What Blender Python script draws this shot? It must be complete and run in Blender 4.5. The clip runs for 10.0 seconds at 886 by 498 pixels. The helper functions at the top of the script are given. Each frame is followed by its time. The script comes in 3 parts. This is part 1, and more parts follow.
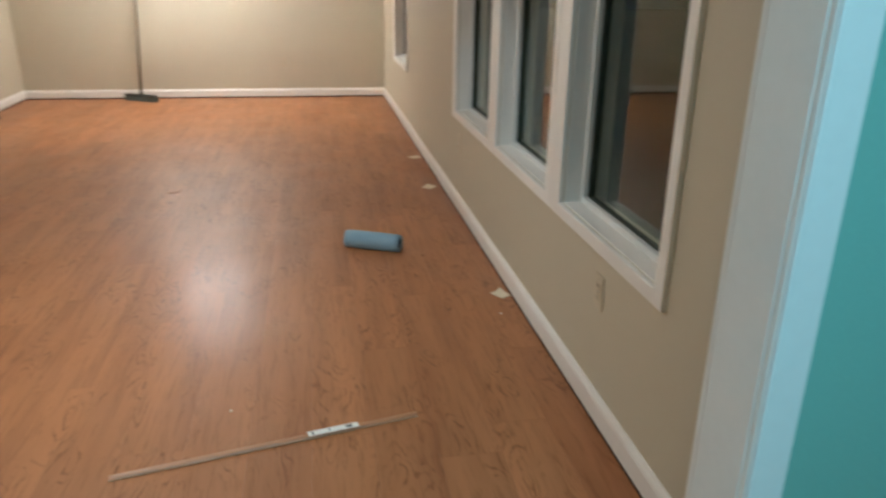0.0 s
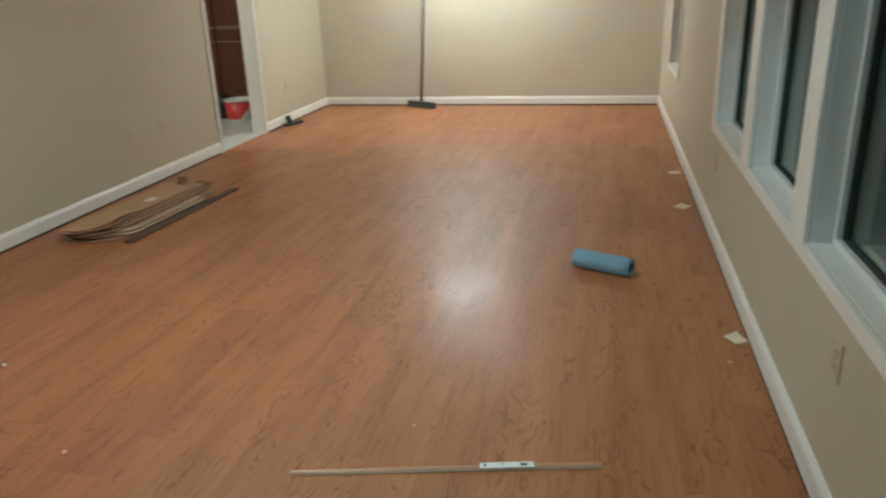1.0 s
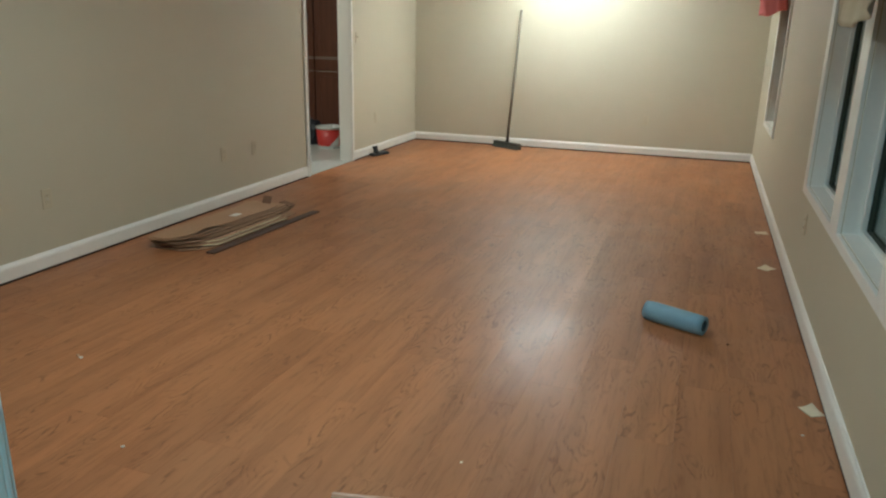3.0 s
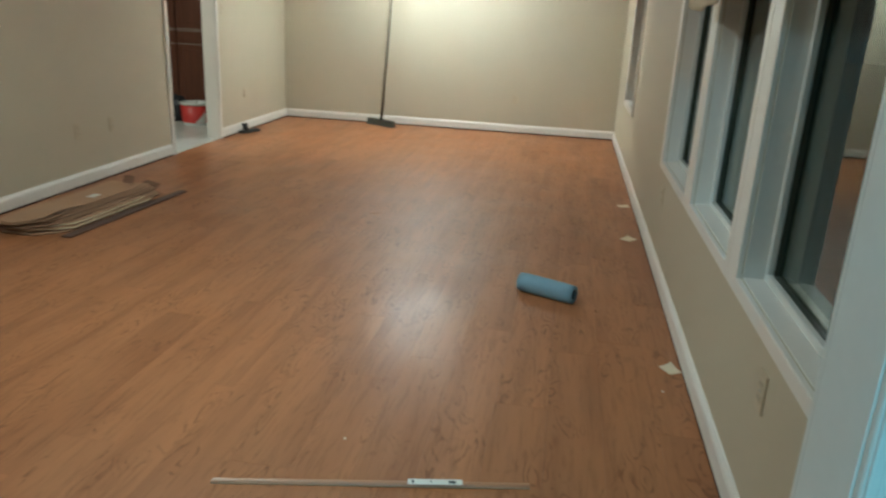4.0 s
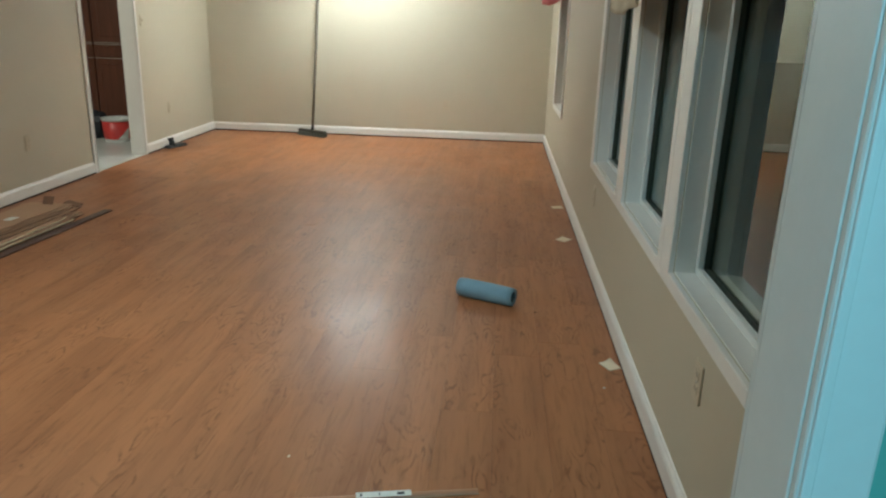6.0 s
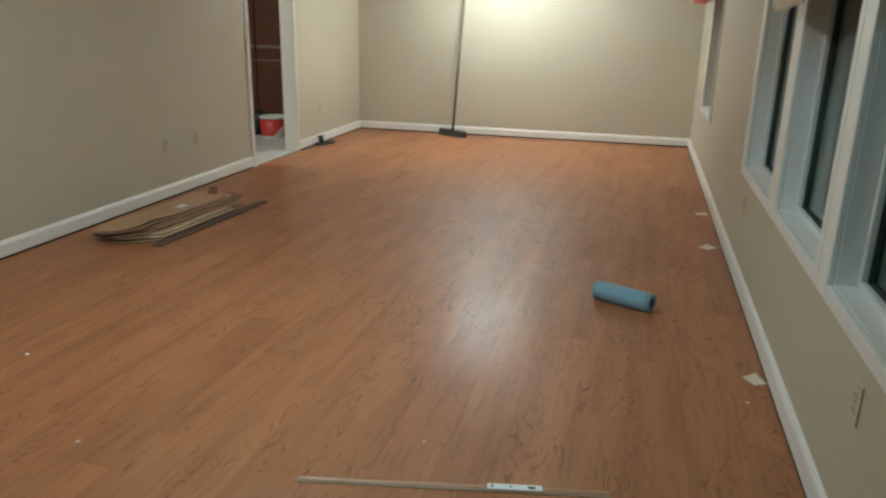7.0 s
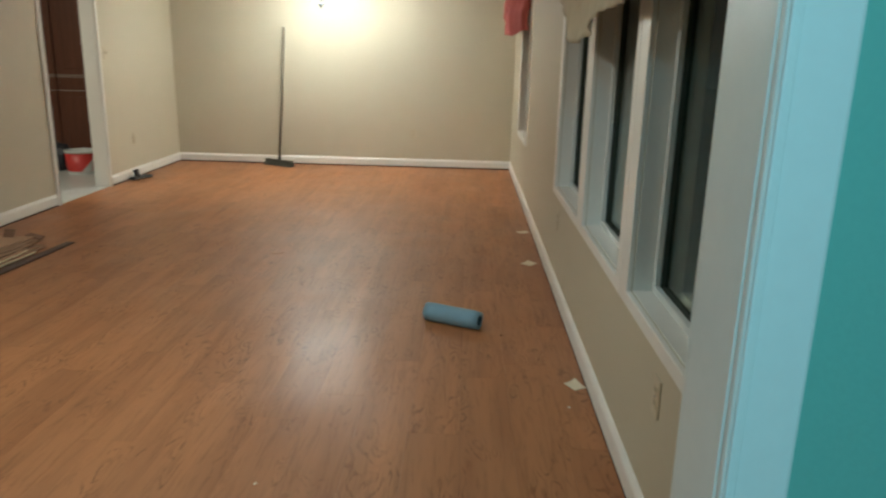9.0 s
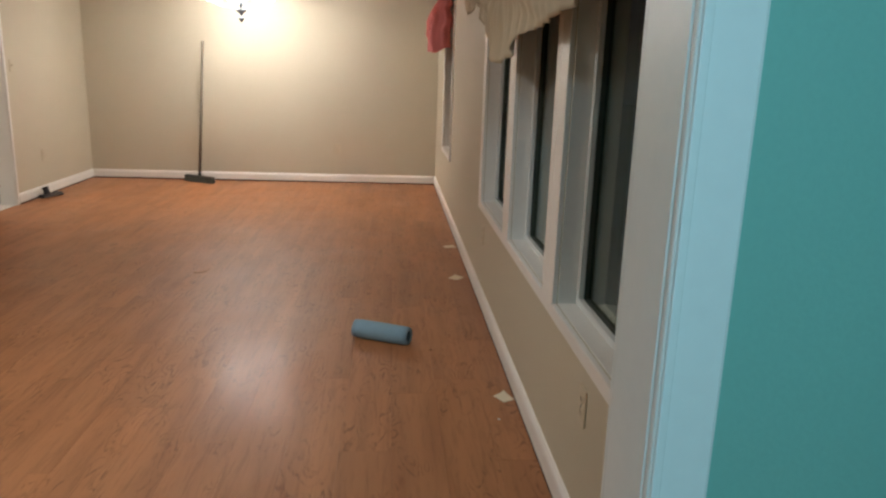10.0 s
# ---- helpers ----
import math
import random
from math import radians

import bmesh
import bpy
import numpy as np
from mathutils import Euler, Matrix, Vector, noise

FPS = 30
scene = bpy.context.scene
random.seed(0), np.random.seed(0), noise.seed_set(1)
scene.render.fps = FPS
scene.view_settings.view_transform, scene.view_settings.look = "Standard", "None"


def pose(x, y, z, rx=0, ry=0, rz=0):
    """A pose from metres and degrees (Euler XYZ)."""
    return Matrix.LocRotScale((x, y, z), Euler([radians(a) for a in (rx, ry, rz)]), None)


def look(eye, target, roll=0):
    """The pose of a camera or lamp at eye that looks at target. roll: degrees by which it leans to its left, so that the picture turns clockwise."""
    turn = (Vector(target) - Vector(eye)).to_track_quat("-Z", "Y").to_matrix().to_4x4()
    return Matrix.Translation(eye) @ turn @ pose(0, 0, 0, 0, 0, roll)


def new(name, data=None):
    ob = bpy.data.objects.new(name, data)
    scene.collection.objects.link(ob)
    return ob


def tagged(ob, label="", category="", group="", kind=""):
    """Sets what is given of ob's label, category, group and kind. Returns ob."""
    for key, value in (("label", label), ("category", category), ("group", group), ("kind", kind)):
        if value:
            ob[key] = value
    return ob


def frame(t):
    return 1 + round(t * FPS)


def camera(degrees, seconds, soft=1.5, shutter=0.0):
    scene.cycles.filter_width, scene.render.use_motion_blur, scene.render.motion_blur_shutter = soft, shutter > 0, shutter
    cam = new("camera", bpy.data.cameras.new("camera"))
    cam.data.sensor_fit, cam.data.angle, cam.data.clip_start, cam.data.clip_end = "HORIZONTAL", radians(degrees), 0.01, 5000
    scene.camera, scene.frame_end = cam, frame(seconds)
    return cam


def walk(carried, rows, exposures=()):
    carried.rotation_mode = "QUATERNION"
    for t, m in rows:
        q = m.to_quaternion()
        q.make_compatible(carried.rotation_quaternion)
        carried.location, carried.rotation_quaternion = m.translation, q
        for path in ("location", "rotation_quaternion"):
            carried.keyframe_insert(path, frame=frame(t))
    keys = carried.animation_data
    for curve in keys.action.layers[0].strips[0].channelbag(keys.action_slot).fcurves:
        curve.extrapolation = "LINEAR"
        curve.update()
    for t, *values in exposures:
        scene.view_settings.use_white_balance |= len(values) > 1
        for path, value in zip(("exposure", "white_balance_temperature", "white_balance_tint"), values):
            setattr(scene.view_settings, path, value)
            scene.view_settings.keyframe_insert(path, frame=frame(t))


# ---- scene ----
cam = camera(63.1, 10.0, soft=2.2, shutter=0.4)
PATH = [
    (0, (3.34, -0.231, 1.358), (3.67, 1.616, 0.665), 0.9),
    (0.5, (3.514, -0.088, 1.36), (3.425, 1.794, 0.689), -2.1),
    (1, (3.599, -0.062, 1.368), (3.173, 1.773, 0.695), -2.1),
    (1.5, (3.617, -0.048, 1.376), (3.003, 1.747, 0.74), -2.9),
    (2, (3.624, -0.05, 1.366), (2.966, 1.738, 0.759), -2.0),
    (2.2, (3.624, -0.049, 1.365), (2.984, 1.745, 0.754), -0.7),
    (3.3, (3.639, -0.053, 1.346), (3.013, 1.762, 0.788), 1.8),
    (3.5, (3.636, -0.081, 1.36), (3.063, 1.751, 0.797), 1.9),
    (4, (3.631, -0.059, 1.338), (3.328, 1.821, 0.726), 2.9),
    (4.5, (3.631, -0.044, 1.338), (3.435, 1.834, 0.681), 2.7),
    (5, (3.637, -0.035, 1.337), (3.525, 1.869, 0.737), 2.3),
    (5.2, (3.638, -0.037, 1.337), (3.541, 1.871, 0.748), 2.2),
    (6.3, (3.628, -0.062, 1.336), (3.435, 1.841, 0.752), 1.2),
    (6.5, (3.627, -0.075, 1.336), (3.354, 1.82, 0.757), 1.2),
    (7, (3.605, -0.095, 1.332), (3.114, 1.752, 0.741), 1.2),
    (7.5, (3.605, -0.105, 1.333), (3.049, 1.724, 0.742), 1.3),
    (8, (3.621, -0.097, 1.327), (3.217, 1.781, 0.77), 1.5),
    (8.5, (3.636, -0.092, 1.333), (3.343, 1.823, 0.839), 1.3),
    (9, (3.658, -0.088, 1.331), (3.601, 1.846, 0.822), 1.4),
    (9.5, (3.658, -0.084, 1.34), (3.716, 1.844, 0.811), 0.9),
    (10, (3.646, -0.11, 1.347), (3.794, 1.829, 0.881), 1.9),
]
EXPOSURES = [(0.0, 0.40, 5750, 7), (0.5, 0.36, 5450, -4), (1.0, 0.28, 5300, -4), (2.0, 0.15, 5280, -8), (3.5, 0.11, 5250, -6), (4.2, 0.17, 5250, -8), (5.0, 0.18, 5300, -8), (6.5, 0.13, 5250, -5), (7.5, 0.11, 5250, -6), (8.5, 0.09, 5450, -5), (9.0, 0.06, 5650, -4), (9.5, 0.05, 5850, 0), (10.0, 0.02, 6050, 11)]
walk(cam, [(t, look(eye, target, roll)) for t, eye, target, roll in PATH], EXPOSURES)

# ---------------------------------------------------------------- light
world = bpy.data.worlds.new("night")
scene.world = world
world.use_nodes = True
world.node_tree.nodes["Background"].inputs["Color"].default_value = (0.010, 0.014, 0.020, 1)
world.node_tree.nodes["Background"].inputs["Strength"].default_value = 0.25

CHANDELIER_POWER = 36.0     # emission of the frosted shades
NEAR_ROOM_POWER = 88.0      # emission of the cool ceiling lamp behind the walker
KITCHEN_POWER = 105.0
CEILING_POWER = 106.0       # the round ceiling lamp over the near half of the long room
WARM = (1.0, 0.915, 0.83)
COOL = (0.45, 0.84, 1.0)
NEUTRAL = (1.0, 0.95, 0.84)


# ---------------------------------------------------------------- materials
def material(name, colour, rough=0.5, metal=0.0):
    m = bpy.data.materials.new(name)
    m.use_nodes = True
    b = m.node_tree.nodes["Principled BSDF"]
    b.inputs["Base Color"].default_value = (*colour, 1)
    b.inputs["Roughness"].default_value = rough
    b.inputs["Metallic"].default_value = metal
    return m


def node(m, kind, **inputs):
    n = m.node_tree.nodes.new(kind)
    for key, value in inputs.items():
        n.inputs[key].default_value = value
    return n


def link(m, a, out, b, into):
    m.node_tree.links.new(a.outputs[out], b.inputs[into])


def ramp(m, source, out, stops):
    r = node(m, "ShaderNodeValToRGB")
    r.color_ramp.elements[0].position, r.color_ramp.elements[0].color = stops[0][0], (*stops[0][1], 1)
    r.color_ramp.elements[1].position, r.color_ramp.elements[1].color = stops[-1][0], (*stops[-1][1], 1)
    for p, c in stops[1:-1]:
        r.color_ramp.elements.new(p).color = (*c, 1)
    link(m, source, out, r, "Fac")
    return r


def surface(name, colour, rough=0.5, metal=0.0, grain=60.0, vary=0.08, blotch=1.5, bump=0.1, depth=0.002, stretch=(1, 1, 1)):
    """Paint, plastic, cloth and so on: two scales of variation in colour and gloss, and a fine relief."""
    m = material(name, colour, rough, metal)
    bsdf = m.node_tree.nodes["Principled BSDF"]
    where = node(m, "ShaderNodeTexCoord")
    size = node(m, "ShaderNodeMapping", Scale=stretch)
    link(m, where, "Object", size, "Vector")
    fine = node(m, "ShaderNodeTexNoise", Scale=grain, Detail=4.0, Roughness=0.6)
    wide = node(m, "ShaderNodeTexNoise", Scale=blotch, Detail=3.0, Roughness=0.55)
    for n in (fine, wide):
        link(m, size, "Vector", n, "Vector")
    both = node(m, "ShaderNodeMix")
    both.data_type = "FLOAT"
    both.inputs[0].default_value = 0.55
    m.node_tree.links.new(fine.outputs["Fac"], both.inputs[2])
    m.node_tree.links.new(wide.outputs["Fac"], both.inputs[3])
    low = tuple(c * (1 - vary) for c in colour)
    high = tuple(min(1, c * (1 + vary)) for c in colour)
    tone = node(m, "ShaderNodeValToRGB")
    tone.color_ramp.elements[0].position, tone.color_ramp.elements[0].color = 0.3, (*low, 1)
    tone.color_ramp.elements[1].position, tone.color_ramp.elements[1].color = 0.7, (*high, 1)
    m.node_tree.links.new(both.outputs[0], tone.inputs["Fac"])
    link(m, tone, "Color", bsdf, "Base Color")
    gloss = node(m, "ShaderNodeMapRange", **{"To Min": max(0.02, rough - 0.08), "To Max": min(1, rough + 0.08)})
    link(m, wide, "Fac", gloss, "Value")
    link(m, gloss, "Result", bsdf, "Roughness")
    relief = node(m, "ShaderNodeBump", Strength=bump, Distance=depth)
    link(m, fine, "Fac", relief, "Height")
    link(m, relief, "Normal", bsdf, "Normal")
    return m


def laminate(name, light, dark, streak):
    """Oak laminate: long grain, flecks in chains and cathedral lines, each plank its own cut."""
    m = material(name, light, 0.3)
    bsdf = m.node_tree.nodes["Principled BSDF"]
    place = node(m, "ShaderNodeNewGeometry")
    info = node(m, "ShaderNodeObjectInfo")
    shift = node(m, "ShaderNodeVectorMath")
    shift.operation = "MULTIPLY_ADD"
    shift.inputs[1].default_value = (23.0, 61.0, 9.0)
    link(m, info, "Random", shift, 0)
    link(m, place, "Position", shift, 2)
    long = node(m, "ShaderNodeMapping", Scale=(1.0, 0.085, 1.0))
    link(m, shift, "Vector", long, "Vector")
    short = node(m, "ShaderNodeMapping", Scale=(1.0, 0.30, 1.0))
    link(m, shift, "Vector", short, "Vector")
    grain = node(m, "ShaderNodeTexNoise", Scale=55.0, Detail=6.0, Roughness=0.62, Distortion=0.4)
    link(m, long, "Vector", grain, "Vector")
    broad = node(m, "ShaderNodeTexNoise", Scale=9.0, Detail=3.0, Roughness=0.5)
    link(m, long, "Vector", broad, "Vector")
    # growth lines: level lines of a long, slow noise bend round into cathedrals
    slow = node(m, "ShaderNodeTexNoise", Scale=12.0, Detail=1.6, Roughness=0.4, Distortion=0.2)
    link(m, short, "Vector", slow, "Vector")
    times = node(m, "ShaderNodeMath")
    times.operation, times.inputs[1].default_value = "MULTIPLY", 60.0
    link(m, slow, "Fac", times, 0)
    rings = node(m, "ShaderNodeMath")
    rings.operation = "SINE"
    link(m, times, "Value", rings, 0)
    patches = node(m, "ShaderNodeTexNoise", Scale=10.0, Detail=2.5, Roughness=0.6)
    link(m, short, "Vector", patches, "Vector")
    flecks = node(m, "ShaderNodeTexNoise", Scale=38.0, Detail=3.0, Roughness=0.7, Distortion=1.0)
    link(m, short, "Vector", flecks, "Vector")
    base = ramp(m, broad, "Fac", [(0.30, dark), (0.52, light), (0.72, tuple(c * 1.12 for c in light))])
    fine = ramp(m, grain, "Fac", [(0.34, (0.74, 0.70, 0.66)), (0.50, (1, 1, 1)), (0.75, (1.0, 1.0, 1.0))])
    one = node(m, "ShaderNodeMix")
    one.data_type, one.blend_type = "RGBA", "MULTIPLY"
    one.inputs[0].default_value = 0.75
    m.node_tree.links.new(base.outputs["Color"], one.inputs[6])
    m.node_tree.links.new(fine.outputs["Color"], one.inputs[7])
    line = ramp(m, rings, "Value", [(0.25, (0, 0, 0)), (0.90, (0.95, 0.95, 0.95))])
    spot = ramp(m, flecks, "Fac", [(0.42, (0.08, 0.08, 0.08)), (0.58, (1, 1, 1))])
    here = ramp(m, patches, "Fac", [(0.47, (0.05, 0.05, 0.05)), (0.60, (1, 1, 1))])
    marks = node(m, "ShaderNodeMath")
    marks.operation = "MULTIPLY"
    link(m, line, "Color", marks, 0)
    link(m, spot, "Color", marks, 1)
    mask = node(m, "ShaderNodeMath")
    mask.operation = "MULTIPLY"
    link(m, marks, "Value", mask, 0)
    link(m, here, "Color", mask, 1)
    soft = node(m, "ShaderNodeMath")
    soft.operation = "MULTIPLY"
    soft.inputs[1].default_value = 0.80
    link(m, mask, "Value", soft, 0)
    two = node(m, "ShaderNodeMix")
    two.data_type = "RGBA"
    two.inputs[7].default_value = (*streak, 1)
    m.node_tree.links.new(soft.outputs["Value"], two.inputs[0])
    m.node_tree.links.new(one.outputs[2], two.inputs[6])
    # every plank a little lighter or darker
    lot = node(m, "ShaderNodeMapRange", **{"To Min": 0.96, "To Max": 1.04})
    link(m, info, "Random", lot, "Value")
    tint = node(m, "ShaderNodeHueSaturation")
    link(m, lot, "Result", tint, "Value")
    m.node_tree.links.new(two.outputs[2], tint.inputs["Color"])
    link(m, tint, "Color", bsdf, "Base Color")
    haze = node(m, "ShaderNodeTexNoise", Scale=2.2, Detail=4.0, Roughness=0.6)
    link(m, place, "Position", haze, "Vector")
    gloss = node(m, "ShaderNodeMapRange", **{"From Min": 0.3, "From Max": 0.7, "To Min": 0.43, "To Max": 0.54})
    link(m, haze, "Fac", gloss, "Value")
    link(m, gloss, "Result", bsdf, "Roughness")
    bsdf.inputs["Specular IOR Level"].default_value = 0.40
    bsdf.inputs["Coat Weight"].default_value = 0.10
    bsdf.inputs["Coat Roughness"].default_value = 0.19
    relief = node(m, "ShaderNodeBump", Strength=0.03, Distance=0.0010)
    link(m, grain, "Fac", relief, "Height")
    link(m, relief, "Normal", bsdf, "Normal")
    return m


def glass(name, rough=0.0, colour=(1, 1, 1)):
    m = material(name, colour, rough)
    b = m.node_tree.nodes["Principled BSDF"]
    b.inputs["Transmission Weight"].default_value = 1.0
    b.inputs["IOR"].default_value = 1.43
    b.inputs["Specular Tint"].default_value = (0.58, 0.76, 0.56, 1)   # reflections dimmed and turned green by colour
    return m


def glowing(name, colour, strength):
    m = material(name, (0.85, 0.85, 0.82), 0.4)
    b = m.node_tree.nodes["Principled BSDF"]
    b.inputs["Emission Color"].default_value = (*colour, 1)
    b.inputs["Emission Strength"].default_value = strength
    return m


# colour of the dark reflection along the pane edges, put on the sash
SASH_REFLECTION = surface("sash_dark_reflection", (0.060, 0.068, 0.052), 0.5, 0.3, grain=40, vary=0.15)
BEIGE = surface("beige_wall_paint", (0.560, 0.508, 0.388), 0.62, grain=140, vary=0.035, blotch=0.9, bump=0.25, depth=0.0015)
TEAL = surface("teal_wall_paint", (0.225, 0.46, 0.385), 0.55, grain=140, vary=0.05, blotch=1.1, bump=0.25, depth=0.0015)
WHITE = surface("white_trim_paint", (0.84, 0.82, 0.775), 0.38, grain=45, vary=0.035, blotch=2.5, bump=0.08, depth=0.001)
CEILING = surface("ceiling_paint", (0.76, 0.74, 0.69), 0.85, grain=90, vary=0.03, blotch=1.0, bump=0.4, depth=0.003)
VINYL = surface("white_vinyl", (0.74, 0.75, 0.73), 0.32, grain=30, vary=0.03, blotch=4, bump=0.03, depth=0.001)
FLOOR = laminate("oak_laminate", (0.384, 0.161, 0.064), (0.312, 0.124, 0.048), (0.180, 0.064, 0.021))
# underlay colour, also used to paint the shade under the baseboards
UNDER = surface("dark_underlay_and_gap_shade", (0.045, 0.028, 0.020), 0.9, grain=50, vary=0.2)
TILE = surface("grey_white_tile", (0.56, 0.57, 0.54), 0.3, grain=18, vary=0.10, blotch=3, bump=0.06)
GROUT = surface("grout", (0.30, 0.30, 0.28), 0.9, grain=90, vary=0.15)
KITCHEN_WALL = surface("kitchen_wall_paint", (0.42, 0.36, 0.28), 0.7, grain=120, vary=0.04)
CABINET = surface("dark_cherry_wood", (0.125, 0.044, 0.024), 0.36, grain=30, vary=0.25, blotch=4, bump=0.12, stretch=(5, 5, 0.35))
EDGE = surface("pale_edge_strip", (0.42, 0.36, 0.30), 0.4, grain=60, vary=0.15)
FOAM = surface("blue_foam", (0.25, 0.385, 0.48), 0.75, grain=160, vary=0.08, blotch=9, bump=0.5, depth=0.003)
FOAM_INNER = surface("dark_foam_core", (0.045, 0.075, 0.09), 0.85, grain=120, vary=0.15)
CARD = surface("brown_cardboard", (0.46, 0.280, 0.165), 0.75, grain=70, vary=0.10, blotch=5, bump=0.2)
CARD_EDGE = surface("pale_cardboard_edge", (0.84, 0.73, 0.47), 0.85, grain=120, vary=0.2)
CARD_DARK = surface("dark_card_and_gap_shade", (0.105, 0.050, 0.027), 0.85, grain=60, vary=0.15)
PLANK_DARK = surface("dark_plank_edge", (0.095, 0.048, 0.036), 0.5, grain=40, vary=0.2, stretch=(6, 0.6, 6))
FLAP = surface("torn_brown_card", (0.23, 0.125, 0.075), 0.8, grain=60, vary=0.15)
PAPER = surface("white_paper", (0.80, 0.78, 0.72), 0.8, grain=60, vary=0.04)
OFFCUT = surface("pale_offcut", (0.76, 0.66, 0.49), 0.7, grain=60, vary=0.06)
INK = surface("grey_ink", (0.05, 0.055, 0.06), 0.7, grain=80, vary=0.1)
STRIP = surface("strip_wood", (0.43, 0.21, 0.105), 0.42, grain=40, vary=0.18, blotch=8, stretch=(0.6, 6, 6))
STRIP_EDGE = surface("strip_pale_edge", (0.50, 0.33, 0.20), 0.5, grain=40, vary=0.15)
BRISTLE = surface("dark_grey_bristle", (0.100, 0.108, 0.090), 0.9, grain=220, vary=0.35, bump=0.8, depth=0.004)
HANDLE = surface("weathered_broom_wood", (0.17, 0.145, 0.105), 0.6, grain=60, vary=0.18, stretch=(6, 6, 0.5))
BROOM_HEAD = surface("grey_broom_block", (0.090, 0.095, 0.080), 0.6, grain=60, vary=0.2)
BLACK = surface("black_plastic", (0.018, 0.018, 0.018), 0.42, grain=40, vary=0.2)
IVORY = surface("ivory_plastic", (0.56, 0.49, 0.355), 0.35, grain=30, vary=0.03)
SLOT = material("outlet_slot", (0.16, 0.13, 0.09), 0.6)
CREAM = surface("cream_curtain_cloth", (0.56, 0.485, 0.345), 0.85, grain=260, vary=0.08, blotch=6, bump=0.4, depth=0.001)
RED_CLOTH = surface("faded_red_curtain_cloth", (0.50, 0.125, 0.115), 0.85, grain=260, vary=0.14, blotch=7, bump=0.4, depth=0.001)
IRON = surface("brushed_pewter", (0.17, 0.19, 0.20), 0.38, 0.8, grain=60, vary=0.15)
# arms and cups coloured pale as if washed out by the shades' glare
PEWTER = surface("glare_pale_pewter", (0.62, 0.62, 0.60), 0.35, 0.6, grain=60, vary=0.1)
STEEL = surface("steel_wire", (0.55, 0.55, 0.55), 0.3, 1.0, grain=80, vary=0.1)
PAIL_WHITE = surface("white_pail_plastic", (0.74, 0.74, 0.72), 0.4, grain=30, vary=0.04)
PAIL_RED = surface("red_pail_print", (0.55, 0.045, 0.04), 0.4, grain=30, vary=0.06)
BAG = surface("dark_blue_bag", (0.018, 0.020, 0.028), 0.5, grain=20, vary=0.3, bump=0.5, depth=0.01)
EARTH = surface("night_ground", (0.05, 0.055, 0.04), 0.95, grain=3, vary=0.3)
SHADE = glowing("lit_frosted_glass", WARM, CHANDELIER_POWER)
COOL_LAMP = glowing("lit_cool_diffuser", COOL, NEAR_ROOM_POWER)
KITCHEN_FILL = glowing("kitchen_fill_diffuser", (1.0, 0.86, 0.68), KITCHEN_POWER)
MILK = glowing("lit_milk_glass", NEUTRAL, CEILING_POWER)
GLASS = glass("window_glass", 0.0, (0.62, 0.67, 0.61))


# ---------------------------------------------------------------- building helpers
def part(name, bm, mat, parent=None, label="", smooth=False):
    """One bmesh as one mesh object, under a thing or a part."""
    me = bpy.data.meshes.new(name)
    bmesh.ops.recalc_face_normals(bm, faces=bm.faces)
    bm.to_mesh(me)
    bm.free()
    for m in (mat if isinstance(mat, (list, tuple)) else (mat,)):
        me.materials.append(m)
    if smooth:
        for p in me.polygons:
            p.use_smooth = True
    ob = new(name, me)
    ob.parent = parent
    if label:
        tagged(ob, label)
    return ob


def thing(name, label, category, x=0.0, y=0.0, z=0.0, turn=0.0, group="", kind=""):
    ob = new(name)
    ob.matrix_basis = pose(x, y, z, 0, 0, turn)
    return tagged(ob, label, category, group, kind)


def box(x0, x1, y0, y1, z0, z1, bevel=0.0, segments=2, bm=None):
    out = bm or bmesh.new()
    made = bmesh.ops.create_cube(out, size=1, matrix=Matrix.Translation(((x0 + x1) / 2, (y0 + y1) / 2, (z0 + z1) / 2))
                                 @ Matrix.Diagonal((x1 - x0, y1 - y0, z1 - z0, 1)))
    if bevel:
        edges = {e for v in made["verts"] for e in v.link_edges}
        bmesh.ops.bevel(out, geom=list(edges), offset=bevel, segments=segments, affect="EDGES", profile=0.5)
    return out


def turned(profile, steps=32, bm=None, at=(0, 0, 0), arc=360.0):
    """A body of revolution about z from (radius, z) pairs."""
    out = bm or bmesh.new()
    rings = []
    for i in range(steps):
        a = radians(arc) * i / steps
        rings.append([out.verts.new((at[0] + r * math.cos(a), at[1] + r * math.sin(a), at[2] + z)) for r, z in profile])
    for i in range(steps):
        a, b = rings[i], rings[(i + 1) % steps]
        for j in range(len(profile) - 1):
            out.faces.new((a[j], b[j], b[j + 1], a[j + 1]))
    bmesh.ops.remove_doubles(out, verts=out.verts, dist=1e-5)
    return out


def tube(points, radius, steps=12, bm=None, closed_ends=True):
    """A round bar along points; radius may be a number or one for each point."""
    out = bm or bmesh.new()
    pts = [Vector(p) for p in points]
    rings = []
    for i, p in enumerate(pts):
        way = (pts[min(i + 1, len(pts) - 1)] - pts[max(i - 1, 0)]).normalized()
        side = way.cross(Vector((0, 0, 1)) if abs(way.z) < 0.9 else Vector((1, 0, 0))).normalized()
        up = side.cross(way)
        r = radius[i] if isinstance(radius, (list, tuple)) else radius
        rings.append([out.verts.new(p + r * (math.cos(2 * math.pi * k / steps) * side + math.sin(2 * math.pi * k / steps) * up)) for k in range(steps)])
    for a, b in zip(rings, rings[1:]):
        for k in range(steps):
            out.faces.new((a[k], a[(k + 1) % steps], b[(k + 1) % steps], b[k]))
    if closed_ends:
        out.faces.new(rings[0][::-1])
        out.faces.new(rings[-1])
    return out


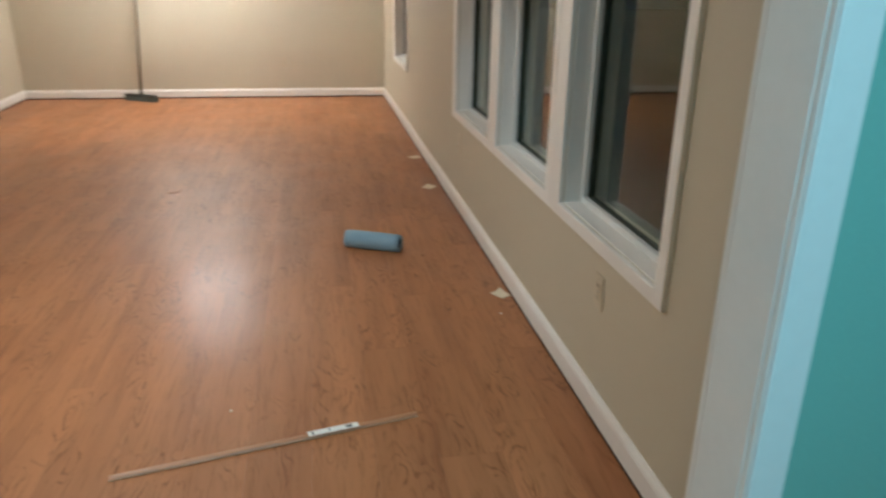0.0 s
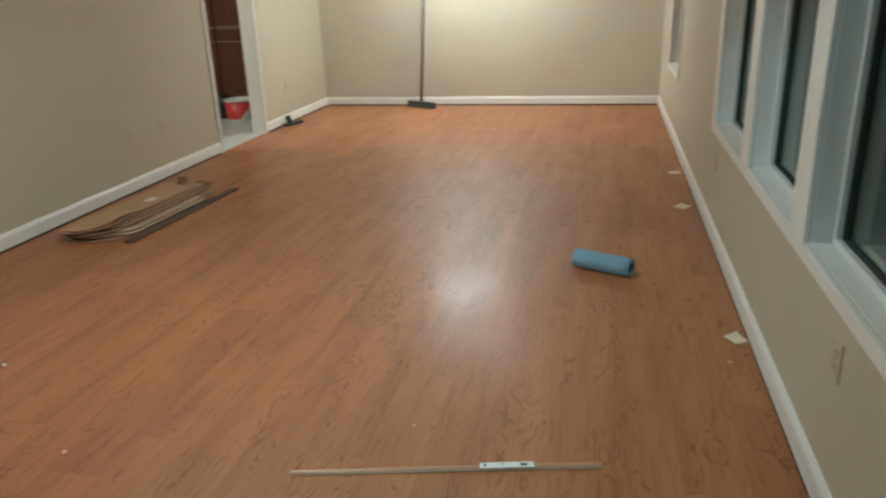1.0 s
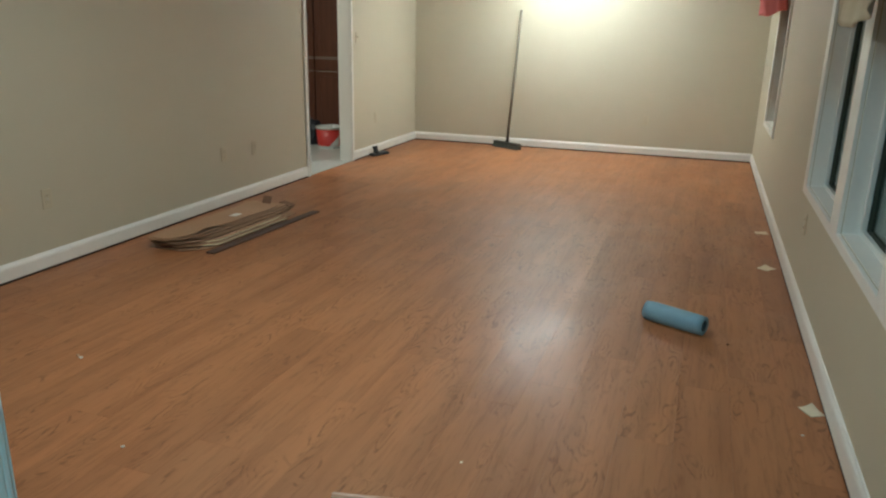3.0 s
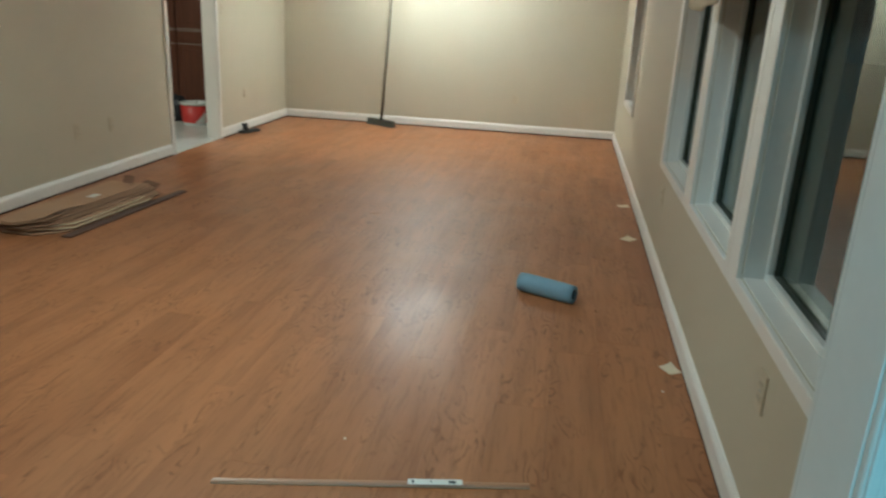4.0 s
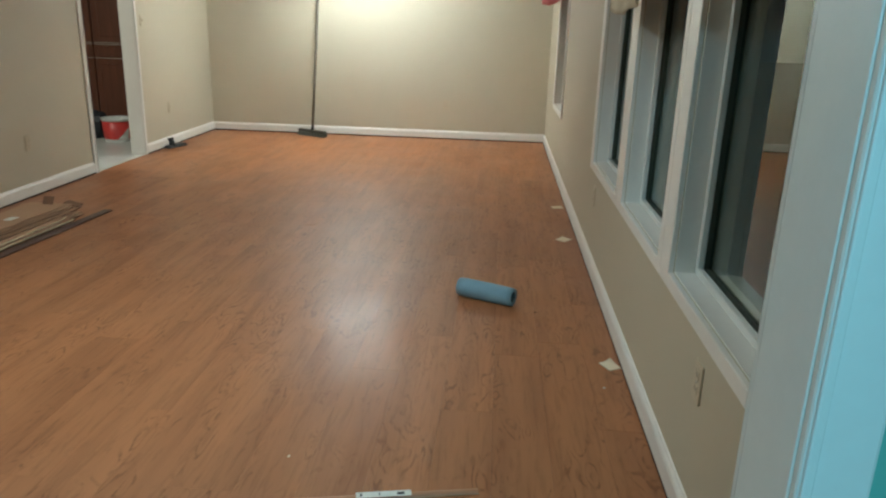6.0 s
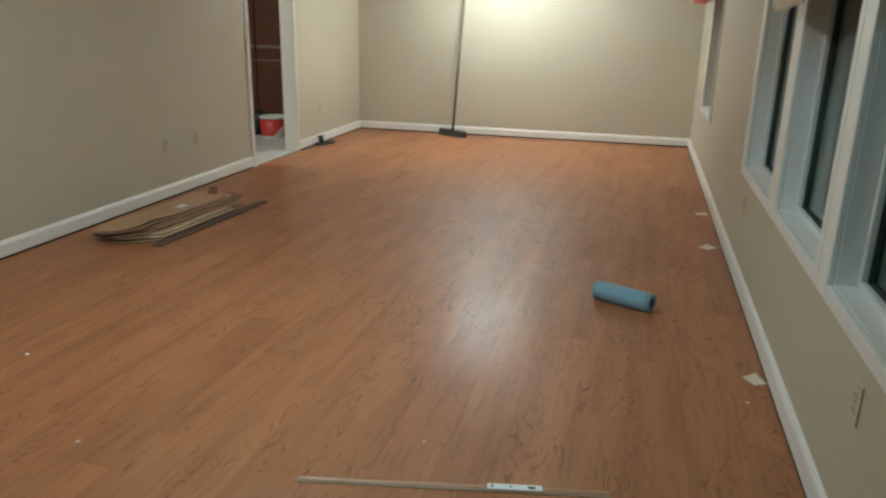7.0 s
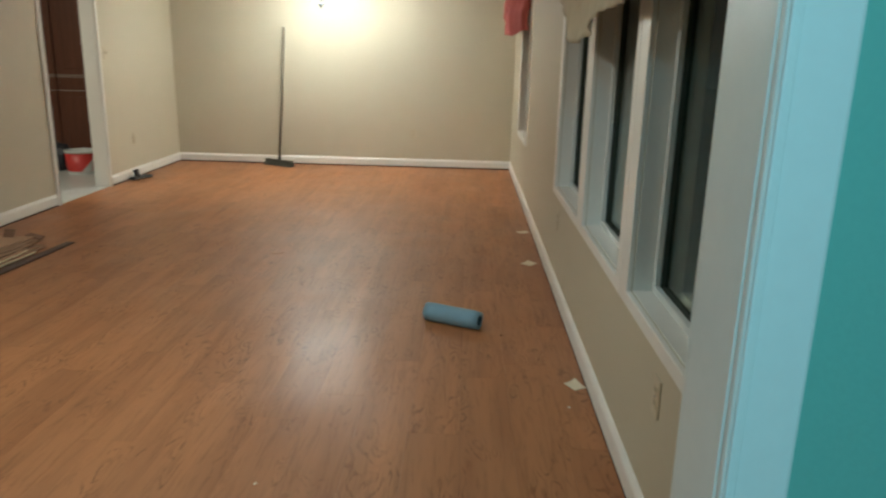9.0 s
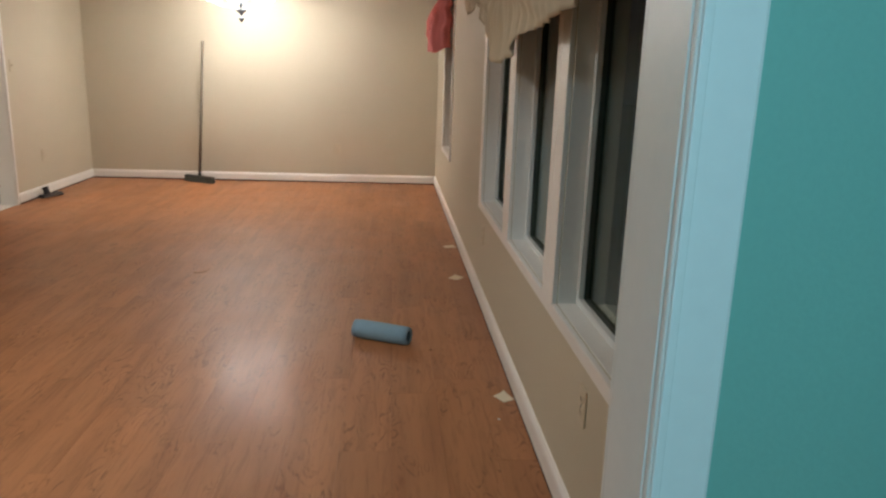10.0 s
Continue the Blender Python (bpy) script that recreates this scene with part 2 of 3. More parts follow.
def extruded(profile, start, end):
    """A moulding: profile of (out, up) pairs swept from start to end on the plan; out is to the left of the way."""
    out = bmesh.new()
    a, b = Vector((*start, 0)), Vector((*end, 0))
    side = Vector((0, 0, 1)).cross((b - a).normalized())
    one = [out.verts.new(a + o * side + Vector((0, 0, u))) for o, u in profile]
    two = [out.verts.new(b + o * side + Vector((0, 0, u))) for o, u in profile]
    n = len(profile)
    for i in range(n):
        out.faces.new((one[i], one[(i + 1) % n], two[(i + 1) % n], two[i]))
    out.faces.new(one[::-1])
    out.faces.new(two)
    return out


def wall(name, axis, at, thick, lo, hi, z1, holes, mat, label):
    """A wall with thickness and openings. axis 'x': it stands at x = at and runs along y; holes: (from, to, bottom, top)."""
    cuts = sorted({lo, hi, *[v for h in holes for v in h[:2]]})
    ups = sorted({0.0, z1, *[v for h in holes for v in h[2:]]})
    bm = bmesh.new()
    for a, b in zip(cuts, cuts[1:]):
        for c, d in zip(ups, ups[1:]):
            if any(h[0] <= a and b <= h[1] and h[2] <= c and d <= h[3] for h in holes):
                continue
            if axis == "x":
                box(at, at + thick, a, b, c, d, bm=bm)
            else:
                box(a, b, at, at + thick, c, d, bm=bm)
    bmesh.ops.remove_doubles(bm, verts=bm.verts, dist=1e-5)
    inner = [f for f in bm.faces if sum(1 for g in f.edges[0].link_faces if g is not f and set(g.verts) == set(f.verts))]
    bmesh.ops.delete(bm, geom=inner, context="FACES")
    return tagged(part(name, bm, mat), label, "wall", kind="structure")


# ---------------------------------------------------------------- the plan, in metres
W, D, H = 4.208, 9.00, 2.44           # the long room: width, far wall, ceiling
NEAR0, NEAR1 = 0.520, 0.630           # the near wall, with the cased opening the walker stands at
OPEN0, OPEN1, OPEN_TOP = 2.690, 3.900, 2.08
KIT0, KIT1, KIT_TOP = 6.080, 7.025, 2.06
WINDOWS = [(1.335, 2.29), (2.29, 3.26), (3.26, 4.30)]
WIN_Z0, WIN_Z1 = 0.566, 2.02
CASE_NEAR, CASE_FAR, CASE_Z = 0.052, 0.115, 0.047   # casing widths
FAR_WIN = (6.64, 7.76)
REVEAL = 0.066

# ---------------------------------------------------------------- structure
holes = [(a + CASE_NEAR, b - CASE_FAR, WIN_Z0 + CASE_Z, WIN_Z1 - CASE_Z) for a, b in (*WINDOWS, FAR_WIN)]
wall("wall_east", "x", W, 0.17, NEAR1, D, H, holes, BEIGE, "beige painted wall with tall white windows")
wall("wall_north", "y", D, 0.14, -0.12, W + 0.17, H, [], BEIGE, "plain beige painted end wall")
LEAN_IN = Matrix.Translation((0, D, 0)) @ pose(0, 0, 0, 0, 0, 1.4) @ Matrix.Translation((0, -D, 0))   # the west wall is not quite square to the end wall
wall("wall_west_far", "x", -0.12, 0.12, KIT0 - 0.018, D, H, [(KIT0 - 0.018, KIT1 + 0.018, 0.0, KIT_TOP)], BEIGE, "beige painted wall with a kitchen doorway").matrix_basis = LEAN_IN
wall("wall_west_near", "x", -0.12, 0.12, 0.40, KIT0 - 0.018, H, [], BEIGE, "long plain beige painted wall").matrix_basis = LEAN_IN
wall("wall_south", "y", NEAR0 + 0.05, 0.06, -0.12, W + 0.17, H, [(OPEN0 - 0.018, OPEN1 + 0.018, 0.0, OPEN_TOP)], BEIGE, "beige back of the wall with a wide cased opening")
wall("wall_teal", "y", NEAR0, 0.05, 1.0, 5.6, H, [(OPEN0 - 0.018, OPEN1 + 0.018, 0.0, OPEN_TOP)], TEAL, "teal painted wall beside the cased opening")
wall("wall_entry_east", "x", 5.6, 0.12, -3.4, NEAR0 + 0.05, H, [], TEAL, "teal painted side wall of the entry room")
wall("wall_entry_west", "x", 0.88, 0.12, -3.4, NEAR0 + 0.05, H, [], TEAL, "teal painted side wall of the entry room")
wall("wall_entry_south", "y", -3.52, 0.12, 0.88, 5.72, H, [], TEAL, "teal painted back wall of the entry room")
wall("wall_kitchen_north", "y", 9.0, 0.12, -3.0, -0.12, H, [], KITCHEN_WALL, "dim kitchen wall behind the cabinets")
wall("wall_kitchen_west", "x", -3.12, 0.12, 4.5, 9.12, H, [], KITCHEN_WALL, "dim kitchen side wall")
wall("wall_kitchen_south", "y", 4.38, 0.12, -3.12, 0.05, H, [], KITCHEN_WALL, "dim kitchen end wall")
tagged(part("ceiling", box(-0.14, W + 0.17, NEAR1, D + 0.14, H, H + 0.12), CEILING), "flat white painted ceiling of the long room", "ceiling", kind="structure")
tagged(part("ceiling_entry", box(0.88, 5.72, -3.52, NEAR1, H, H + 0.12), CEILING), "flat white painted ceiling of the entry room", "ceiling", kind="structure")
tagged(part("ceiling_kitchen", box(-3.12, -0.12, 4.38, 9.12, H, H + 0.12), CEILING), "flat white painted ceiling of the kitchen", "ceiling", kind="structure")
floor = tagged(part("floor", box(-0.0, W, NEAR0, D, -0.10, -0.010), UNDER), "reddish oak laminate floor with visible grain", "floor", kind="structure")
tagged(part("floor_entry", box(0.88, 5.72, -3.52, NEAR0 - 0.004, -0.10, 0.0), FLOOR), "reddish oak laminate floor of the entry room", "floor", kind="structure")
kitchen_floor = tagged(part("floor_kitchen", box(-3.12, -0.004, 4.38, 9.12, -0.10, -0.006), GROUT), "pale grey tiled kitchen floor", "floor", kind="structure")
kitchen_floor.matrix_basis = Matrix.Translation((0, 0, 0.004)) @ LEAN_IN
tagged(part("ground", box(-60, 60, -60, 60, -0.62, -0.5), EARTH), "dark ground outside at night", "ground", kind="structure")

# solid dark strip in place of the shaded gap under each baseboard
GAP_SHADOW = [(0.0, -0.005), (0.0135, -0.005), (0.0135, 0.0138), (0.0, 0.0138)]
BASE = [(0.0, 0.014), (0.015, 0.014), (0.015, 0.078), (0.012, 0.090), (0.007, 0.098), (0.005, 0.104), (0.0, 0.106)]
for a, b in (((W, NEAR1), (W, D)), ((W, D), (0, D)), ((0, D), (0, KIT1 + 0.056)), ((0, KIT0 - 0.056), (0, NEAR1)), ((0, NEAR1), (OPEN0 - 0.07, NEAR1)), ((OPEN1 + 0.07, NEAR1), (W, NEAR1))):
    board = tagged(part("baseboard", extruded(BASE, a, b), WHITE), "white painted baseboard above a dark gap-shade strip", "baseboard", kind="structure")
    if a[0] == 0 and b[0] == 0:
        board.matrix_basis = LEAN_IN
    gap = tagged(part("gap_shade", extruded(GAP_SHADOW, a, b), UNDER), "dark strip standing in for the shade under the baseboard", "trim", kind="structure")
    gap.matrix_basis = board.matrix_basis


def cased_opening(name, axis, lo, hi, top, front, back, label, front_casing=0.062, back_casing=0.062):
    """Jambs, head and casings of an opening; front and back are the wall's two faces."""
    ob = thing(name, label, "door frame", kind="structure")

    def put(kind, u0, u1, v0, v1, z0, z1, bevel=0.003):
        bm = box(u0, u1, v0, v1, z0, z1, bevel) if axis == "y" else box(v0, v1, u0, u1, z0, z1, bevel)
        part(kind, bm, WHITE, ob)
    put("jamb", lo - 0.018, lo, front - 0.001, back + 0.001, 0.0, top, 0.002)
    put("jamb", hi, hi + 0.018, front - 0.001, back + 0.001, 0.0, top, 0.002)
    put("head", lo, hi, front - 0.002, back + 0.002, top - 0.018, top)
    for face, out, wide in ((front, -1, front_casing), (back, 1, back_casing)):
        v0, v1 = sorted((face, face + out * 0.015))
        put("casing", lo - 0.001 - wide, lo - 0.001, v0, v1, 0.0, top + wide, 0.004)
        put("casing", hi + 0.001, hi + 0.001 + wide, v0, v1, 0.0, top + wide, 0.004)
        put("casing", lo - 0.001, hi + 0.001, v0, v1, top + 0.003, top + wide, 0.004)
        b0, b1 = sorted((face + out * 0.0152, face + out * 0.0195))
        for u in (lo - 0.013, hi + 0.003):
            put("bead", u, u + 0.010, b0, b1, 0.0, top + 0.012, 0.0018)
    return ob


cased_opening("door_frame_1", "y", OPEN0, OPEN1, OPEN_TOP, NEAR0, NEAR1, "white painted casing round the wide opening")
cased_opening("door_frame_2", "x", KIT0, KIT1, KIT_TOP, -0.12, 0.0, "white painted casing of the kitchen doorway", back_casing=0.050).matrix_basis = LEAN_IN


def window(name, y0, y1, label):
    """A recessed window: picture-frame casing, deep reveal, vinyl frame and double glazing."""
    ob = thing(name, label, "window", kind="structure")
    x = W
    a, b, z0, z1 = y0 + CASE_NEAR, y1 - CASE_FAR, WIN_Z0 + CASE_Z, WIN_Z1 - CASE_Z
    for u0, u1, w0, w1 in ((y0 + .0015, a, WIN_Z0, WIN_Z1), (b, y1 - .0015, WIN_Z0, WIN_Z1), (a, b, WIN_Z0, z0), (a, b, z1, WIN_Z1)):
        part("casing", box(x - 0.016, x + 0.004, u0, u1, w0, w1, 0.004), WHITE, ob)
    for u0, u1, w0, w1 in ((a, a + 0.004, z0, z1), (b - 0.004, b, z0, z1), (a + 0.004, b - 0.004, z0, z0 + 0.004), (a + 0.004, b - 0.004, z1 - 0.004, z1)):
        part("reveal_board", box(x + 0.004, x + REVEAL + 0.05, u0, u1, w0, w1), WHITE, ob)
    a, b, z0, z1 = a + 0.004, b - 0.004, z0 + 0.004, z1 - 0.004
    f = 0.024
    for u0, u1, w0, w1 in ((a, a + f, z0, z1), (b - f, b, z0, z1), (a + f, b - f, z0, z0 + f), (a + f, b - f, z1 - f, z1)):
        part("window_frame", box(x + REVEAL, x + REVEAL + 0.020, u0, u1, w0, w1, 0.003), VINYL, ob, "white vinyl window stop")
        # added dark ring stands in for the reflection at the glass edge
        part("sash", box(x + REVEAL + 0.021, x + REVEAL + 0.046, u0, u1, w0, w1), SASH_REFLECTION, ob, "added sash coloured like the dark reflection at the pane edge")
    for g in (0.034,):
        p = part("pane", box(x + REVEAL + g, x + REVEAL + g + 0.004, a + f - 0.004, b - f + 0.004, z0 + f - 0.004, z1 - f + 0.004), GLASS, ob, "dark night-time glass")
        p.visible_shadow = False
    return ob


for i, (a, b) in enumerate(WINDOWS):
    window("window_%d" % (i + 1), a, b, "tall white recessed window, dark outside, in a row of three")
window("window_4", *FAR_WIN, "tall white recessed window near the end wall, dark outside")


# ---------------------------------------------------------------- wall fittings
def outlet(x, y, z, turn, label, kind="outlet"):
    ob = thing("wall_outlet" if kind == "outlet" else "light_switch", label, "outlet" if kind == "outlet" else "light switch", x, y, z, turn)
    part("plate", box(-0.035, 0.035, -0.006, 0.0, -0.057, 0.057, 0.003), IVORY, ob)
    if kind == "outlet":
        for up in (-0.020, 0.020):
            face = part("socket", box(-0.016, 0.016, -0.0075, -0.004, up - 0.014, up + 0.014, 0.003), IVORY, ob)
            for s in (-0.006, 0.006):
                part("slot", box(s - 0.0012, s + 0.0012, -0.0081, -0.0071, up - 0.004, up + 0.006), SLOT, face, "dark slot")
        part("screw", turned([(0.0, 0.0), (0.0035, 0.0), (0.0035, 0.0025), (0.0, 0.003)], 10), STEEL, ob).matrix_basis = pose(0, -0.006, 0, 90)
    else:
        part("toggle", box(-0.005, 0.005, -0.018, -0.004, -0.004, 0.014, 0.002), IVORY, ob)
        for up in (-0.03, 0.03):
            part("screw", turned([(0.0, 0.0), (0.0035, 0.0), (0.0035, 0.0025), (0.0, 0.003)], 10), STEEL, ob).matrix_basis = pose(0, -0.006, up, 90)
    return ob


outlet(2.980, D, 0.419, 0, "ivory wall outlet on the end wall")
for y, z in ((4.70, 0.412), (5.13, 0.407), (2.99, 0.405)):
    outlet(0, y, z, 90, "ivory wall outlet low on the beige wall").matrix_basis = LEAN_IN @ pose(0, y, z, 0, 0, 90)
outlet(0, 7.70, 0.412, 90, "ivory wall outlet beyond the kitchen doorway").matrix_basis = LEAN_IN @ pose(0, 7.70, 0.412, 0, 0, 90)
outlet(0, 7.20, 1.31, 90, "ivory light switch beside the kitchen doorway", "switch").matrix_basis = LEAN_IN @ pose(0, 7.20, 1.31, 0, 0, 90)
outlet(W, 1.765, 0.440, -90, "ivory wall outlet below the windows")
outlet(W, 4.10, 0.43, -90, "ivory wall outlet below the windows")


# ---------------------------------------------------------------- lamps
def chandelier(x, y, z):
    ob = thing("chandelier", "pewter chandelier with lit frosted glass shades", "chandelier", x, y, z)
    part("column", turned([(0, 0.0), (0.010, 0.0), (0.012, 0.03), (0.028, 0.05), (0.034, 0.09), (0.018, 0.12), (0.012, 0.20), (0.012, 0.30), (0.03, 0.33), (0.0, 0.34)], 24), IRON, ob, smooth=True)
    part("bowl_cap", turned([(0.0, -0.062), (0.012, -0.058), (0.022, -0.042), (0.052, -0.018), (0.062, 0.0), (0.0, 0.006)], 24), IRON, ob, smooth=True)
    part("finial", turned([(0.0, -0.140), (0.007, -0.132), (0.011, -0.118), (0.027, -0.102), (0.032, -0.090), (0.013, -0.078), (0.010, -0.056), (0.0, -0.054)], 20), IRON, ob, "pointed pewter finial", smooth=True)
    part("rod", tube([(0, 0, 0.33), (0, 0, H - z - 0.03)], 0.006), IRON, ob)
    part("canopy", turned([(0.0, H - z - 0.045), (0.03, H - z - 0.04), (0.065, H - z - 0.012), (0.065, H - z - 0.001), (0.0, H - z - 0.001)], 28), IRON, ob, smooth=True)
    for k in range(5):
        a = radians(90 + 72 * k + 20)
        c, s = math.cos(a), math.sin(a)
        pts = []
        for j in range(13):
            u = j / 12
            r = 0.03 + 0.25 * u
            pts.append((r * c, r * s, 0.06 - 0.055 * math.sin(math.pi * u * 0.9) + 0.02 * u))
        arm = part("arm", tube(pts, 0.0055, 10), PEWTER, ob, "slim curved pewter arm", smooth=True)
        cup = turned([(0.0, 0.0), (0.022, 0.004), (0.030, 0.016), (0.026, 0.022), (0.0, 0.022)], 18)
        part("cup", cup, PEWTER, arm, smooth=True).matrix_basis = pose(0.28 * c, 0.28 * s, 0.064)
        shade = turned([(0.024, 0.0), (0.062, 0.014), (0.094, 0.048), (0.112, 0.092), (0.120, 0.135), (0.115, 0.135), (0.107, 0.093), (0.089, 0.051), (0.058, 0.018), (0.022, 0.005)], 28)
        part("shade", shade, SHADE, arm, "lit frosted glass shade", smooth=True).matrix_basis = pose(0.28 * c, 0.28 * s, 0.070)
    return ob


chandelier(2.045, 8.02, 1.962)


def drum_lamp(x, y, z, r, mat, label):
    """A shallow metal drum with a flat lit pane set inside it: it shines downwards."""
    ob = thing("ceiling_light", label, "ceiling light", x, y, z)
    part("drum", turned([(0.0, -0.001), (r + 0.012, -0.001), (r + 0.014, -0.062), (r + 0.004, -0.062), (r + 0.002, -0.030), (0.0, -0.030)], 36), WHITE, ob, smooth=True)
    part("diffuser", turned([(0.0, -0.038), (r, -0.038), (r, -0.046), (0.0, -0.046)], 36), mat, ob, "lit flat diffuser")
    return ob


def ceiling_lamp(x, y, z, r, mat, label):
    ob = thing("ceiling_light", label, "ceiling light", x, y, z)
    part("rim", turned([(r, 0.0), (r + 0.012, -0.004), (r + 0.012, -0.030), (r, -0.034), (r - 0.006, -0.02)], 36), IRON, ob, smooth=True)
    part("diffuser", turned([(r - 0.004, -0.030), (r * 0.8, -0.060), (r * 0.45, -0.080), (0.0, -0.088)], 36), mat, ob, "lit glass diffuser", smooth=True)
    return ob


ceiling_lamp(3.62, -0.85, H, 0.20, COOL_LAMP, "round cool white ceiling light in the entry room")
drum_lamp(2.05, 2.30, H, 0.17, MILK, "round white glass ceiling light in the long room")
# unseen fill lamp, added to brighten the kitchen tiles and cabinets
ceiling_lamp(-1.2, 5.7, H, 0.17, KITCHEN_FILL, "unseen round warm light added to brighten the kitchen")


# ---------------------------------------------------------------- curtains
def smoothed(points, u):
    for (a, za), (b, zb) in zip(points, points[1:]):
        if a <= u <= b:
            s = (u - a) / (b - a)
            s = s * s * (3 - 2 * s)
            return za + (zb - za) * s
    return points[-1][1]


def valance(name, y0, y1, top, hem, mat, out, label, tails, rod_mat=IRON):
    """A gathered cloth on a rod: vertical pleats above, sagging swags below, an uneven hem."""
    ob = thing(name, label, "curtain", W, (y0 + y1) / 2, top)
    mid = (y0 + y1) / 2
    nu, nv = int((y1 - y0) * 70), 34
    bm = bmesh.new()
    grid = []
    for i in range(nu + 1):
        y = y0 + (y1 - y0) * i / nu
        row = []
        low = smoothed(hem, y)
        pleat = math.sin(y * 46 + 3 * noise.noise((y * 3, 0, 0))) + 0.5 * math.sin(y * 97 + 2)
        for j in range(nv + 1):
            v = j / nv
            z = top + (low - top) * v
            sag = noise.noise((y * 2.6 + v * 1.7, v * 3.0, 4.0))
            fold = math.sin(14 * v + 5.0 * abs(math.sin(y * 2.9)) + 4 * sag)
            puff = min(1.0, v * 2.4) ** 0.7 * (1 - 0.10 * v)
            tail = max((math.exp(-((y - t) / 0.22) ** 2) for t in tails), default=0)
            home = min(1.0, (y - y0) / 0.16) ** 0.6      # the near end returns to the wall
            x = -0.030 - 0.025 * home - out * puff * home - 0.014 * pleat * (1 - 0.55 * v) - 0.018 * fold * v * (1 - v) * 4 * (1 - 0.6 * tail)
            x -= 0.016 * tail * math.sin(y * 34) * v
            x += 0.020 * sag
            row.append(bm.verts.new((min(x, -0.022), y - mid, z - top)))
        grid.append(row)
    for a, b in zip(grid, grid[1:]):
        for j in range(nv):
            bm.faces.new((a[j], b[j], b[j + 1], a[j + 1]))
    cloth = part("cloth", bm, mat, ob, smooth=True)
    thick = cloth.modifiers.new("thickness", "SOLIDIFY")
    thick.thickness = 0.004
    rod = part("rod", tube([(-0.055, y0 - mid - 0.06, 0.0), (-0.055, y1 - mid + 0.06, 0.0)], 0.010), rod_mat, ob, smooth=True)
    for e in (y0 - mid - 0.04, y1 - mid + 0.04):
        part("bracket", box(-0.06, 0.0, e - 0.008, e + 0.008, -0.02, 0.02, 0.003), rod_mat, rod)
    return ob


valance("valance_curtain", 1.22, 4.55, 2.12,
        [(1.22, 1.76), (1.35, 1.64), (1.55, 1.555), (1.75, 1.52), (2.05, 1.505), (2.40, 1.50), (2.58, 1.485), (2.72, 1.425), (2.92, 1.405), (3.14, 1.42), (3.36, 1.52), (3.64, 1.62), (3.90, 1.74), (4.0, 1.70), (4.28, 1.70), (4.55, 1.78)],
        CREAM, 0.075, "cream gathered curtain valance swagged over the three windows", [2.90])
valance("red_valance_curtain", 6.70, 8.05, 2.12,
        [(6.70, 1.60), (6.85, 1.555), (7.2, 1.57), (7.5, 1.61), (7.75, 1.590), (7.93, 1.600), (8.05, 1.65)],
        RED_CLOTH, 0.135, "faded red gathered curtain valance over the end window", [7.9])


# ---------------------------------------------------------------- broom
def broom():
    ob = thing("push_broom", "push broom with dark bristles leaning on the end wall", "broom", 1.335, 8.79, 0.0, -30)
    head = part("head", box(-0.215, 0.215, -0.032, 0.032, 0.052, 0.078, 0.006), BROOM_HEAD, ob, "dark grey broom head")
    bm = bmesh.new()
    rng = random.Random(4)
    for i in range(26):
        for j in range(5):
            x, y = -0.205 + 0.410 * i / 25, -0.026 + 0.013 * j
            dx, dy = rng.uniform(-0.012, 0.012), (j - 2) * 0.006 + rng.uniform(-0.006, 0.006)
            tube([(x, y, 0.056), (x + dx * 0.4, y + dy * 0.4, 0.03), (x + dx, y + dy, 0.0)], [0.0055, 0.007, 0.0075], 6, bm)
    part("bristles", bm, BRISTLE, head, "dark grey bristles")
    part("socket", tube([(0, 0.0, 0.072), (0.006, 0.008, 0.13)], [0.022, 0.016], 16), BLACK, ob, smooth=True)
    part("handle", tube([(0.003, 0.004, 0.10), (-0.018, 0.096, 0.85), (-0.042, 0.192, 1.660)], [0.016, 0.016, 0.015], 16), HANDLE, ob, "long weathered wooden handle", smooth=True)
    return ob


broom()


# ---------------------------------------------------------------- things on the floor
def foam_roll():
    ob = thing("foam_roll", "short roll of blue foam underlay lying on the floor", "foam roll", 3.613, 3.437, 0.0, -24.0)
    half, r, hole = 0.152, 0.048, 0.028
    out = bmesh.new()
    steps = 40
    lines = []
    for u in range(9):
        x = -half + 2 * half * u / 8
        edge = 0.003 if u in (0, 8) else 0.0
        lines.append([out.verts.new((x, (r - edge + 0.0010 * math.sin(3 * a + 11 * x)) * math.cos(a), r + (r - edge + 0.0010 * math.sin(2 * a + 7 * x)) * math.sin(a)))
                      for a in (2 * math.pi * k / steps for k in range(steps))])
    inner = [[out.verts.new((x, hole * math.cos(2 * math.pi * k / steps), r + hole * math.sin(2 * math.pi * k / steps))) for k in range(steps)] for x in (-half + 0.002, half - 0.002)]
    for a, b in zip(lines, lines[1:]):
        for k in range(steps):
            out.faces.new((a[k], a[(k + 1) % steps], b[(k + 1) % steps], b[k]))
    for ring, hole_ring in ((lines[0], inner[0]), (lines[-1], inner[1])):
        for k in range(steps):
            out.faces.new((ring[k], ring[(k + 1) % steps], hole_ring[(k + 1) % steps], hole_ring[k]))
    part("foam", out, FOAM, ob, smooth=True)
    core = bmesh.new()
    a = [[core.verts.new((x, q * math.cos(2 * math.pi * k / steps), r + q * math.sin(2 * math.pi * k / steps))) for k in range(steps)] for x, q in ((-half + 0.002, hole), (half - 0.002, hole), (half - 0.002, hole - 0.004), (-half + 0.002, hole - 0.004))]
    for p, q in zip(a, a[1:] + a[:1]):
        for k in range(steps):
            core.faces.new((p[k], p[(k + 1) % steps], q[(k + 1) % steps], q[k]))
    part("core", core, FOAM_INNER, ob, "dark hollow core", smooth=True)
    return ob


foam_roll()


